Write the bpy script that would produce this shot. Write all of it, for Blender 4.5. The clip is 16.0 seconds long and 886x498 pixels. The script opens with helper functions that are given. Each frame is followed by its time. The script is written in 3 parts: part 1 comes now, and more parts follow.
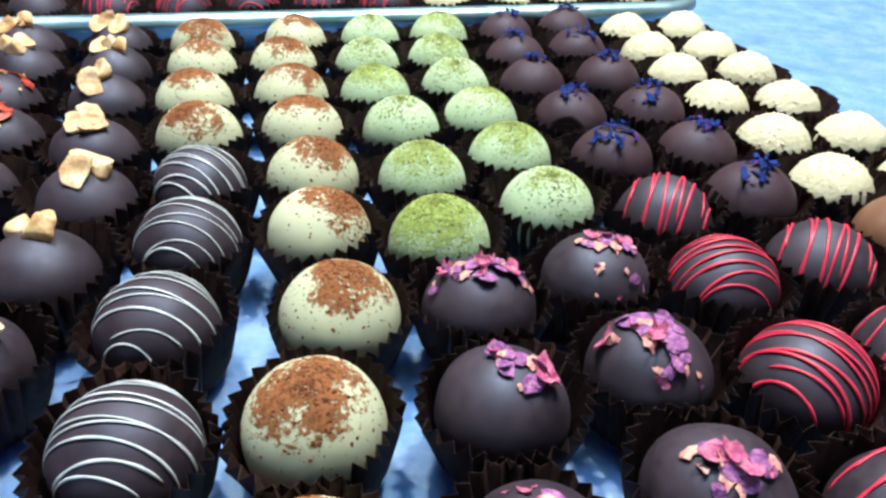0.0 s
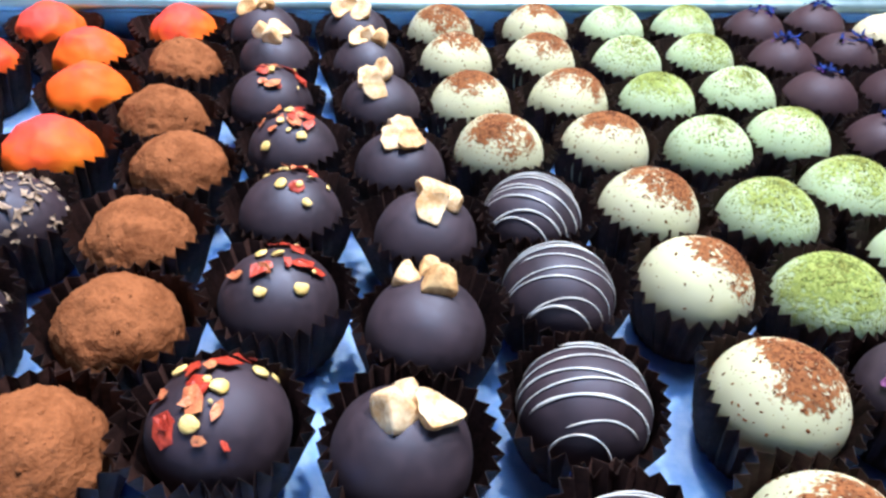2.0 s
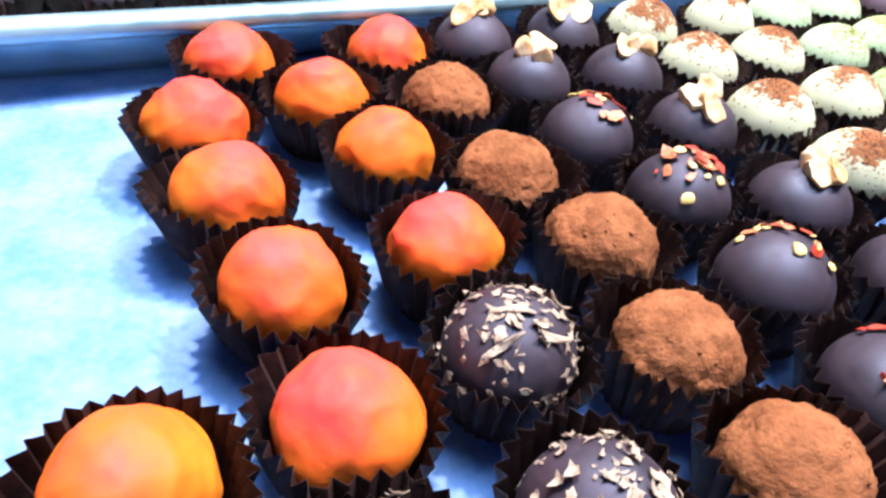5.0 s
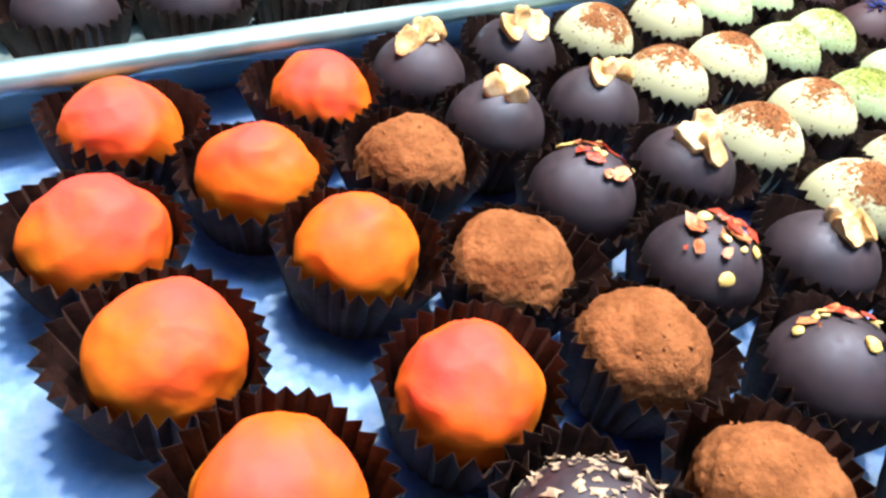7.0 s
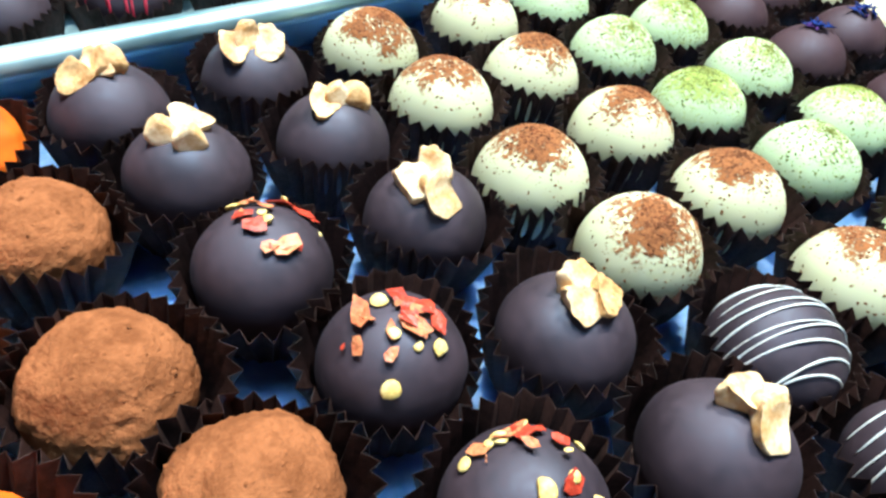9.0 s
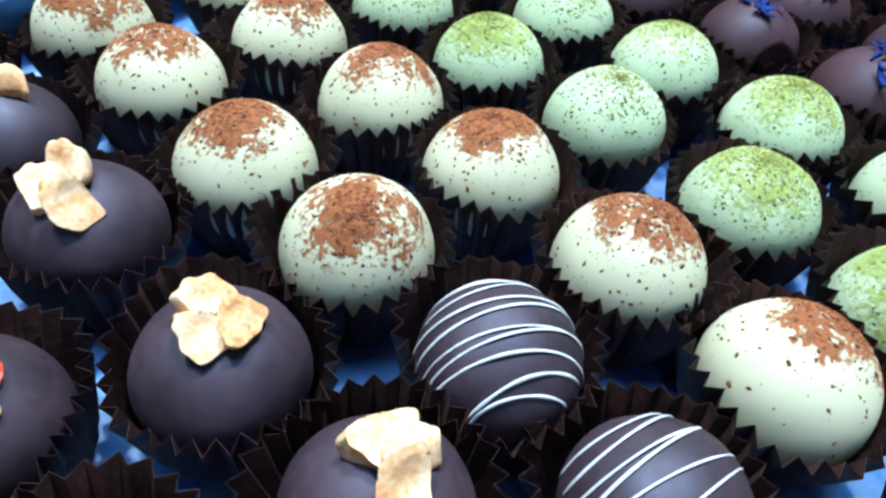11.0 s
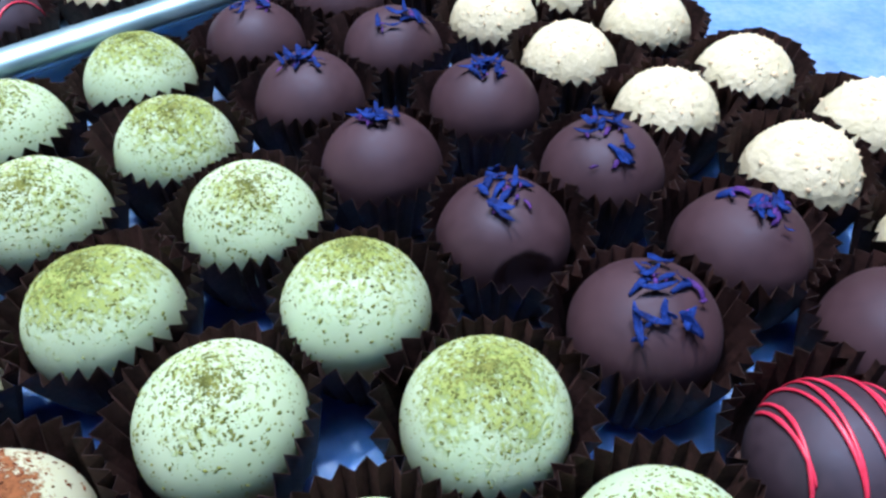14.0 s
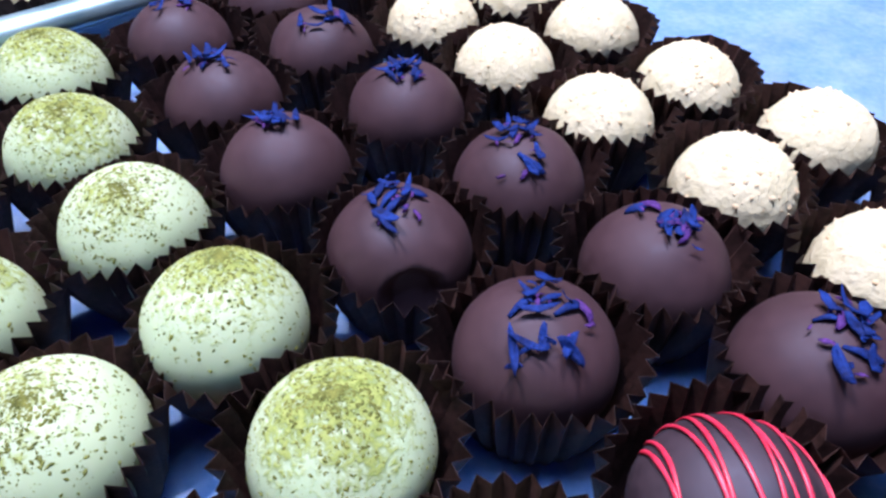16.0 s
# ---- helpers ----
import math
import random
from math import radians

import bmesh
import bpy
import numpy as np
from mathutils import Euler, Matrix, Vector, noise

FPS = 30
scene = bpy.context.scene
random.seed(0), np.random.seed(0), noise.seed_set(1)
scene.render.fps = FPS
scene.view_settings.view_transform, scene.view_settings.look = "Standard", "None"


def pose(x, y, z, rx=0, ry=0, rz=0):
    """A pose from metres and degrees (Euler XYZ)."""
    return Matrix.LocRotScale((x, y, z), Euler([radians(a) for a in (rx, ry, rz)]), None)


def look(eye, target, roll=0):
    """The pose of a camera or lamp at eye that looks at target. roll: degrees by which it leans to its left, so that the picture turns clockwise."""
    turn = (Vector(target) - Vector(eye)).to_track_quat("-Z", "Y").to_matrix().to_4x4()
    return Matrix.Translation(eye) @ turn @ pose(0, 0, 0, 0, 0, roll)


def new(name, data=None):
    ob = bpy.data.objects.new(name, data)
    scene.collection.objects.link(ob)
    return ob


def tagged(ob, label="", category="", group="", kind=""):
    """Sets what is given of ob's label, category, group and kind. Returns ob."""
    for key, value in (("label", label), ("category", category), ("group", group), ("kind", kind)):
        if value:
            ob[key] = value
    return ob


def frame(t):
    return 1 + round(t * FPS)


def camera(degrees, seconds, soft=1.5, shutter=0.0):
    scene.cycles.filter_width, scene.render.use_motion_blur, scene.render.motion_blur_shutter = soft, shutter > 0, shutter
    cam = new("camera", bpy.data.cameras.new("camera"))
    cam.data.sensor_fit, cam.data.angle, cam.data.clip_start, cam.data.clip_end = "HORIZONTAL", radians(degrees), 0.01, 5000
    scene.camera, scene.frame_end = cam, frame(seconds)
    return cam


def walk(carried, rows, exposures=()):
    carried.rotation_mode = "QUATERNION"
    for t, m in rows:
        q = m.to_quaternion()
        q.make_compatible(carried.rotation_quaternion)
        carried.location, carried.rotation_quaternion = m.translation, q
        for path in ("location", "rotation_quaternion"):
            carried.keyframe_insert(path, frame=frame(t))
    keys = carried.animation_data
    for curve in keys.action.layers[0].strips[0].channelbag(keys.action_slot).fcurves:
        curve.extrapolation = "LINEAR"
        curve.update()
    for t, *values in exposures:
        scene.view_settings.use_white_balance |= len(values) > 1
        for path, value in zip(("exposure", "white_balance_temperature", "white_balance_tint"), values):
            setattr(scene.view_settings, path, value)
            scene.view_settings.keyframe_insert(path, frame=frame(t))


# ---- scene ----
cam = camera(64.6, 16.0, soft=2.7, shutter=0.0)
PATH = [
    (0, (0.058, -0.024, 0.146), (-0.128, 1.624, -0.972), 2.2),
    (0.5, (0.034, -0.02, 0.148), (-0.167, 1.593, -1.017), 2.5),
    (1, (0, -0.01, 0.154), (-0.222, 1.58, -1.039), 3.4),
    (1.5, (-0.027, -0.007, 0.154), (-0.273, 1.559, -1.066), 3.2),
    (2, (-0.053, -0.007, 0.154), (-0.311, 1.547, -1.079), 3.8),
    (2.5, (-0.086, 0, 0.155), (-0.296, 1.555, -1.085), 4.9),
    (3, (-0.125, -0.002, 0.154), (-0.351, 1.542, -1.098), 4.2),
    (3.5, (-0.154, -0.003, 0.148), (-0.277, 1.508, -1.157), 5.5),
    (4, (-0.179, 0.002, 0.148), (-0.175, 1.518, -1.156), 6),
    (4.5, (-0.217, 0.015, 0.141), (-0.057, 1.532, -1.153), 8.5),
    (5, (-0.257, 0.033, 0.143), (0.054, 1.528, -1.149), 9.3),
    (5.2, (-0.267, 0.049, 0.141), (0.118, 1.552, -1.12), 10.1),
    (7.3, (-0.28, 0.102, 0.14), (0.406, 1.409, -1.21), 14.3),
    (7.5, (-0.268, 0.104, 0.138), (0.428, 1.4, -1.218), 14.6),
    (8, (-0.24, 0.111, 0.142), (0.41, 1.416, -1.228), 13.9),
    (8.5, (-0.21, 0.117, 0.138), (0.433, 1.437, -1.22), 11.4),
    (9, (-0.183, 0.12, 0.141), (0.468, 1.427, -1.226), 10.7),
    (9.2, (-0.179, 0.118, 0.138), (0.485, 1.428, -1.22), 10.5),
    (11.3, (-0.093, 0.125, 0.13), (0.539, 1.366, -1.306), 6.1),
    (11.5, (-0.086, 0.131, 0.133), (0.535, 1.375, -1.305), 5.9),
    (12, (-0.07, 0.144, 0.139), (0.539, 1.411, -1.284), 5.4),
    (12.5, (-0.057, 0.161, 0.14), (0.508, 1.448, -1.283), 4.8),
    (13, (-0.028, 0.168, 0.142), (0.54, 1.455, -1.28), 3.4),
    (13.5, (-0.004, 0.167, 0.14), (0.55, 1.466, -1.276), 1.6),
    (14, (0.018, 0.168, 0.138), (0.566, 1.472, -1.276), 0.6),
    (14.5, (0.036, 0.166, 0.138), (0.568, 1.491, -1.263), -0.2),
    (15, (0.053, 0.162, 0.134), (0.572, 1.497, -1.261), -1),
    (15.5, (0.06, 0.159, 0.133), (0.581, 1.495, -1.26), -0.9),
    (16, (0.047, 0.166, 0.13), (0.57, 1.506, -1.26), 0.8),
]
EXPOSURES = [(0.0, 0.04, 6800, 7), (2.0, 0.25, 6500, 17), (3.5, 0.57, 6450, 21), (4.5, 0.78, 6450, 22), (5.2, 0.8, 6700, 22), (7.5, 0.67, 7650, 8),
             (9.2, 0.49, 6450, 1), (11.3, 0.08, 5700, 9), (13.0, -0.14, 5850, 16), (14.5, -0.17, 5950, 22), (16.0, -0.04, 6150, 33)]
walk(cam, [(t, look(eye, target, roll)) for t, eye, target, roll in PATH], EXPOSURES)

# ---- world and lights ----
world = bpy.data.worlds.new("world")
scene.world = world
world.use_nodes = True
sky = world.node_tree.nodes.new("ShaderNodeTexSky")
sky.sky_type, sky.sun_disc = "NISHITA", False
sky.sun_elevation, sky.sun_rotation = radians(40), radians(200)
world.node_tree.links.new(sky.outputs[0], world.node_tree.nodes["Background"].inputs[0])
world.node_tree.nodes["Background"].inputs[1].default_value = 0.1


def area_lamp(name, m, width, height, watts, colour):
    data = bpy.data.lights.new(name, "AREA")
    data.shape, data.size, data.size_y, data.energy, data.color = "RECTANGLE", width, height, watts, colour
    ob = new(name, data)
    ob.matrix_world = m
    return ob


area_lamp("ceiling_lamp", look((0.0, 0.40, 1.585), (0.0, 0.25, 0)), 1.0, 0.7, 34, (0.42, 0.68, 1.0))
# two unseen warm key spots, added overhead for crisp shadows
area_lamp("display_lamp", look((-0.22, 0.56, 1.25), (0.0, 0.25, 0)), 0.06, 0.06, 18.5, (1.0, 0.90, 0.77))
area_lamp("display_lamp", look((0.26, 0.52, 1.25), (0.0, 0.25, 0)), 0.06, 0.06, 20.5, (1.0, 0.90, 0.77))
# weak cool front fill; its window is unseen, assumed from the chocolate's sheen
area_lamp("window_lamp", look((-0.5, -1.93, 0.95), (0, 0.2, 0.1)), 1.9, 1.1, 1.6, (0.60, 0.74, 1.0))

# ---- materials ----


def material(name, rough=0.5, metal=0.0, spec=0.5):
    m = bpy.data.materials.new(name)
    m.use_nodes = True
    b = m.node_tree.nodes["Principled BSDF"]
    b.inputs["Roughness"].default_value = rough
    b.inputs["Metallic"].default_value = metal
    b.inputs["Specular IOR Level"].default_value = spec
    return m, m.node_tree, b


def node(tree, kind, links=(), **props):
    """A node with sockets set by (name or index, value or socket) pairs."""
    n = tree.nodes.new(kind)
    for key, value in props.items():
        setattr(n, key, value)
    for key, value in links:
        if isinstance(value, bpy.types.NodeSocket):
            tree.links.new(value, n.inputs[key])
        else:
            n.inputs[key].default_value = value
    return n


def math_node(tree, op, a, b=0.0, c=0.0, clamp=False):
    return node(tree, "ShaderNodeMath", ((0, a), (1, b), (2, c)), operation=op, use_clamp=clamp).outputs[0]


def local(tree, random_shift=0.3):
    """Object coordinates, shifted at random from object to object."""
    co = node(tree, "ShaderNodeTexCoord").outputs["Object"]
    rnd = node(tree, "ShaderNodeObjectInfo").outputs["Random"]
    far = math_node(tree, "MULTIPLY", rnd, random_shift)
    return co, node(tree, "ShaderNodeVectorMath", ((0, co), (1, far)), operation="ADD").outputs[0], rnd


def noise_fac(tree, vec, scale, detail=3.0, rough=0.55, out="Fac"):
    return node(tree, "ShaderNodeTexNoise", (("Vector", vec), ("Scale", scale), ("Detail", detail), ("Roughness", rough))).outputs[out]


def ramp(tree, fac, low, high):
    return node(tree, "ShaderNodeMapRange", (("Value", fac), ("From Min", low), ("From Max", high)), interpolation_type="SMOOTHSTEP").outputs[0]


def mix(tree, fac, a, b):
    n = node(tree, "ShaderNodeMix", (), data_type="RGBA")
    for socket, value in ((n.inputs[0], fac), (n.inputs[6], a), (n.inputs[7], b)):
        if isinstance(value, bpy.types.NodeSocket):
            tree.links.new(value, socket)
        else:
            socket.default_value = value if isinstance(value, float) else (*value, 1)
    return n.outputs[2]


def bump(tree, bsdf, height, strength, distance):
    n = node(tree, "ShaderNodeBump", (("Height", height), ("Strength", strength), ("Distance", distance)))
    tree.links.new(n.outputs[0], bsdf.inputs["Normal"])


def simple(name, dark, light, scale, rough=0.5, metal=0.0, spec=0.5, bumps=0.0, bump_scale=None, rough_var=0.0):
    """Two tones mixed by noise at two scales, with a fine relief."""
    m, t, b = material(name, rough, metal, spec)
    co, vec, rnd = local(t)
    f = math_node(t, "ADD", math_node(t, "MULTIPLY", noise_fac(t, vec, scale), 0.65), math_node(t, "MULTIPLY", noise_fac(t, vec, scale * 6), 0.35))
    f = ramp(t, f, 0.33, 0.67)
    t.links.new(mix(t, f, dark, light), b.inputs["Base Color"])
    if rough_var:
        t.links.new(math_node(t, "MULTIPLY_ADD", f, rough_var, rough), b.inputs["Roughness"])
    if bumps:
        bump(t, b, noise_fac(t, vec, bump_scale or scale * 8, 4.0), bumps, 0.0008)
    return m


def dusted(name, base_low, base_high, dust_dark, dust_light, dust_low, dust_high, mottle):
    """A pale shell with powder round its local top; the object's colour sets how much."""
    m, t, b = material(name, 0.55, 0.0, 0.35)
    b.inputs["Subsurface Weight"].default_value = 0.5
    b.inputs["Subsurface Radius"].default_value = (1.0, 1.0, 0.75)
    b.inputs["Subsurface Scale"].default_value = 0.005
    co, vec, rnd = local(t)
    unit = node(t, "ShaderNodeVectorMath", ((0, co),), operation="NORMALIZE").outputs[0]
    up = node(t, "ShaderNodeSeparateXYZ", ((0, unit),)).outputs[2]
    info = node(t, "ShaderNodeObjectInfo").outputs["Color"]
    amount = node(t, "ShaderNodeSeparateColor", ((0, info),)).outputs[0]
    shell = mix(t, noise_fac(t, vec, 60), base_low, base_high)
    wide = noise_fac(t, vec, 110, 4.0)
    grain = noise_fac(t, vec, 750, 3.0)
    reach = math_node(t, "ADD", up, math_node(t, "MULTIPLY_ADD", wide, 1.0, -0.5))
    reach = math_node(t, "ADD", reach, math_node(t, "MULTIPLY_ADD", grain, mottle, -0.5 * mottle))
    reach = math_node(t, "ADD", reach, math_node(t, "MULTIPLY_ADD", amount, 0.8, -0.4))
    cover = ramp(t, reach, dust_low, dust_high)
    powder = mix(t, ramp(t, grain, 0.35, 0.65), dust_dark, dust_light)
    t.links.new(mix(t, cover, shell, powder), b.inputs["Base Color"])
    t.links.new(math_node(t, "MULTIPLY_ADD", cover, 0.35, 0.55), b.inputs["Roughness"])
    bump(t, b, math_node(t, "MULTIPLY", cover, grain), 0.5, 0.0007)
    return m


M_DARK = simple("dark_chocolate", (0.016, 0.0080, 0.0108), (0.034, 0.0168, 0.0215), 70, 0.55, 0, 0.9, 0.05, 260, 0.16)
M_MILK = simple("milk_chocolate", (0.036, 0.0165, 0.0195), (0.050, 0.0235, 0.027), 70, 0.58, 0, 0.5, 0.05, 260, 0.14)
for m in (M_DARK, M_MILK):
    # the cool light's bluish sheen, put into the highlight colour
    m.node_tree.nodes["Principled BSDF"].inputs["Specular Tint"].default_value = (0.62, 0.74, 1.0, 1)
M_TAN = simple("tan_chocolate", (0.16, 0.075, 0.045), (0.20, 0.10, 0.06), 70, 0.4, 0, 0.5, 0.05, 260, 0.1)
M_TIRAMISU = dusted("white_chocolate_with_cocoa", (0.46, 0.50, 0.34), (0.53, 0.55, 0.39), (0.13, 0.045, 0.013), (0.25, 0.094, 0.031), 0.68, 0.86, 0.8)
M_MATCHA = dusted("white_chocolate_with_matcha", (0.37, 0.52, 0.33), (0.46, 0.57, 0.39), (0.13, 0.19, 0.036), (0.28, 0.36, 0.10), 0.56, 1.15, 1.6)
M_COCOA_GRAIN = simple("cocoa_grains", (0.050, 0.020, 0.010), (0.22, 0.078, 0.034), 400, 0.9, 0, 0.1)
M_MATCHA_GRAIN = simple("matcha_grains", (0.065, 0.080, 0.022), (0.22, 0.25, 0.065), 400, 0.9, 0, 0.1)
M_CRUMB_BIT = simple("toasted_crumbs", (0.58, 0.45, 0.27), (0.68, 0.60, 0.42), 300, 0.7, 0, 0.2, 0.4, 900)
M_CRUMB = simple("white_crumb_coating", (0.52, 0.50, 0.33), (0.61, 0.585, 0.42), 160, 0.65, 0, 0.25, 0.6, 600)
M_COCOA = simple("cocoa_powder", (0.155, 0.052, 0.019), (0.29, 0.107, 0.044), 110, 0.9, 0, 0.15, 0.7, 900)
M_CUP = simple("brown_glassine_paper", (0.010, 0.0044, 0.0040), (0.050, 0.023, 0.0205), 120, 0.6, 0, 0.25, 0.25, 1500)
M_WHITE_LINE = simple("white_drizzle", (0.46, 0.52, 0.56), (0.64, 0.68, 0.70), 200, 0.4)
M_RED_LINE = simple("red_drizzle", (0.50, 0.018, 0.05), (0.68, 0.045, 0.10), 200, 0.4)
M_NUT = simple("hazelnut", (0.56, 0.30, 0.11), (0.82, 0.68, 0.46), 170, 0.5, 0, 0.4, 0.3, 700)
M_NUT_SKIN = simple("toasted_hazelnut", (0.36, 0.16, 0.05), (0.78, 0.54, 0.27), 150, 0.5, 0, 0.4, 0.3, 700)
M_CHILI_PALE = simple("pale_chilli_flake", (0.45, 0.10, 0.045), (0.66, 0.27, 0.12), 300, 0.4, 0, 0.5, 0.5, 900)
M_CHILI = simple("chilli_flake", (0.26, 0.018, 0.010), (0.52, 0.06, 0.03), 300, 0.4, 0, 0.5, 0.5, 900)
M_SEED = simple("chilli_seed", (0.58, 0.40, 0.10), (0.84, 0.68, 0.30), 300, 0.5, 0, 0.4, 0.3, 900)
M_ROSE = simple("dried_rose_petal", (0.26, 0.018, 0.12), (0.66, 0.20, 0.30), 380, 0.6, 0, 0.3, 0.5, 900)
M_ROSE_PALE = simple("pale_rose_petal", (0.48, 0.13, 0.15), (0.74, 0.44, 0.34), 380, 0.6, 0, 0.3, 0.5, 900)
M_ROSE_PURPLE = simple("purple_rose_petal", (0.13, 0.035, 0.16), (0.42, 0.16, 0.36), 380, 0.6, 0, 0.3, 0.5, 900)
M_BLUE = simple("cornflower_petal", (0.002, 0.007, 0.05), (0.008, 0.034, 0.20), 300, 0.7, 0, 0.12, 0.5, 900)
M_VIOLET = simple("violet_petal", (0.02, 0.012, 0.08), (0.11, 0.04, 0.22), 300, 0.7, 0, 0.12, 0.5, 900)
M_SHAVING = simple("chocolate_shaving", (0.24, 0.17, 0.125), (0.46, 0.36, 0.27), 260, 0.6, 0, 0.3, 0.4, 900)
# aluminium with the blue paper's reflection put into its colour
M_METAL = simple("brushed_aluminium", (0.24, 0.44, 0.53), (0.40, 0.58, 0.65), 14, 0.34, 0.85, 0.5, 0.08, 300, 0.15)
M_WALL = simple("painted_wall", (0.10, 0.11, 0.13), (0.14, 0.15, 0.17), 2, 0.8, 0, 0.3, 0.1, 60)
M_FLOOR = simple("floor_tile", (0.20, 0.20, 0.20), (0.30, 0.30, 0.29), 3, 0.5, 0, 0.4, 0.1, 60)
M_TABLE = simple("table_laminate", (0.50, 0.58, 0.66), (0.56, 0.64, 0.72), 6, 0.4, 0, 0.4, 0.05, 100)
# white sheet; the blue shade between the cups is mixed into its colour
M_PAPER = simple("white_parchment", (0.18, 0.41, 0.75), (0.37, 0.57, 0.86), 60, 0.58, 0, 0.4, 0.9, 130)


def orange_shell():
    """Sprayed shell: yellow below, orange, with a rose blush round the local top."""
    m, t, b = material("orange_sprayed_shell", 0.62, 0.0, 0.22)
    co, vec, rnd = local(t)
    unit = node(t, "ShaderNodeVectorMath", ((0, co),), operation="NORMALIZE").outputs[0]
    up = node(t, "ShaderNodeSeparateXYZ", ((0, unit),)).outputs[2]
    f = math_node(t, "ADD", up, math_node(t, "MULTIPLY_ADD", noise_fac(t, vec, 70, 3.0), 1.2, -0.6))
    f = math_node(t, "ADD", f, math_node(t, "MULTIPLY_ADD", rnd, 0.4, -0.05))
    c = mix(t, ramp(t, f, -0.1, 0.7), (0.80, 0.215, 0.014), (0.82, 0.120, 0.013))
    c = mix(t, ramp(t, f, 0.55, 1.3), c, (0.84, 0.064, 0.052))
    t.links.new(c, b.inputs["Base Color"])
    bump(t, b, noise_fac(t, vec, 500, 3.0), 0.25, 0.0005)
    return m


M_ORANGE = orange_shell()

# ---- geometry helpers ----


def mesh_of(name, bm, mat, smooth=True):
    me = bpy.data.meshes.new(name)
    bm.to_mesh(me)
    bm.free()
    me.materials.append(mat)
    if smooth:
        me.polygons.foreach_set("use_smooth", [True] * len(me.polygons))
    return me


def place(name, me, parent=None, m=None, label=""):
    ob = new(name, me)
    if parent:
        ob.parent = parent
    if m is not None:
        ob.matrix_basis = m
    return tagged(ob, label)


def part(name, bm, mat, parent=None, label="", smooth=False):
    return place(name, mesh_of(name, bm, mat, smooth), parent, None, label)


def box(bm, lo, hi):
    vs = [bm.verts.new((x, y, z)) for x in (lo[0], hi[0]) for y in (lo[1], hi[1]) for z in (lo[2], hi[2])]
    for f in ((0, 1, 3, 2), (4, 6, 7, 5), (0, 4, 5, 1), (2, 3, 7, 6), (0, 2, 6, 4), (1, 5, 7, 3)):
        bm.faces.new([vs[i] for i in f])


def block(lo, hi, bevel=0.0):
    bm = bmesh.new()
    box(bm, lo, hi)
    if bevel:
        bmesh.ops.bevel(bm, geom=bm.edges[:], offset=bevel, segments=3, affect="EDGES", profile=0.5)
    return bm


R = 0.0166       # a truffle's radius
HIGH = 0.0170    # its centre above the paper


def swell(seed, squash, bumps, dent=None):
    """The surface of a hand-rolled ball as a function of the direction; bumps: (frequency, depth) pairs in radii."""
    rnd = random.Random(seed)
    off = Vector((rnd.uniform(-50, 50), rnd.uniform(-50, 50), rnd.uniform(-50, 50)))

    def at(d):
        r = 1.0
        for freq, depth in bumps:
            r += depth * (noise.noise(d * freq + off * freq) if freq > 0 else 0.3 - abs(noise.noise(d * -freq + off)) ** 0.7)
        if dent:
            gap = math.degrees(d.angle(dent[0]))
            if gap < dent[1]:
                r -= dent[2] * min(1.0, (dent[1] - gap) / 5.0) * (0.55 + 0.45 * (d.z - dent[0].z) / math.sin(radians(dent[1])))
        return Vector((d.x * r, d.y * r, d.z * r * squash)) * R
    return at


def ball(at, fine):
    bm = bmesh.new()
    bmesh.ops.create_icosphere(bm, subdivisions=5 if fine else 4, radius=1.0)
    for v in bm.verts:
        v.co = at(v.co.normalized())
    return bm


def grains_mesh(name, at, seed, count, spread, size, mat, long=1.0, lumps=False):
    """Small torn grains of powder lying on the shell, thickest round its local top."""
    rnd = random.Random(seed)
    bm = bmesh.new()
    for _ in range(count):
        tilt = radians(min(125, abs(rnd.gauss(0, spread))))
        a = rnd.uniform(0, 2 * math.pi)
        d = Vector((math.sin(tilt) * math.cos(a), math.sin(tilt) * math.sin(a), math.cos(tilt)))
        p = at(d)
        u = d.cross(Vector((0.3, 0.9, 0.2))).normalized()
        w = d.cross(u)
        spin = rnd.uniform(0, 6.28)
        u, w = u * math.cos(spin) + w * math.sin(spin), w * math.cos(spin) - u * math.sin(spin)
        s0 = size * (0.35 + 0.9 * rnd.random() ** 2.2)
        ring = []
        k = 5
        for i in range(k):
            b0 = 2 * math.pi * i / k
            q = rnd.uniform(0.55, 1.1) * s0
            ring.append(bm.verts.new(p - d * 0.00012 + u * math.cos(b0) * q * long + w * math.sin(b0) * q))
        top = bm.verts.new(p + d * (s0 * 0.9 if lumps else s0 * 0.35 + 0.00004))
        for i in range(k):
            bm.faces.new((ring[i], ring[(i + 1) % k], top))
    return mesh_of(name, bm, mat, lumps)


PLAIN = ((1.2, 0.026), (2.6, 0.010))
MESHES, GRAINS = {}, {}


def ball_meshes(kind, mat, squash, bumps, count=3, dent=None):
    surfaces = [swell(len(kind) * 31 + i * 7, squash, bumps, dent) for i in range(count)]
    MESHES[kind] = [mesh_of("shell", ball(at, len(bumps) > 2 or dent), mat) for at in surfaces]
    return surfaces


ball_meshes("dark", M_DARK, 0.98, PLAIN)
ball_meshes("milk", M_MILK, 0.98, PLAIN)
ball_meshes("dented", M_MILK, 0.98, PLAIN, 1, (Vector((-0.10, -0.93, 0.12)).normalized(), 25, 0.34))
ball_meshes("tan", M_TAN, 0.98, PLAIN, 1)
GRAINS["tiramisu"] = [grains_mesh("cocoa_dusting", at, 300 + i, 620, 46, 0.00052, M_COCOA_GRAIN, 1.6) for i, at in enumerate(ball_meshes("tiramisu", M_TIRAMISU, 1.0, PLAIN, 4))]
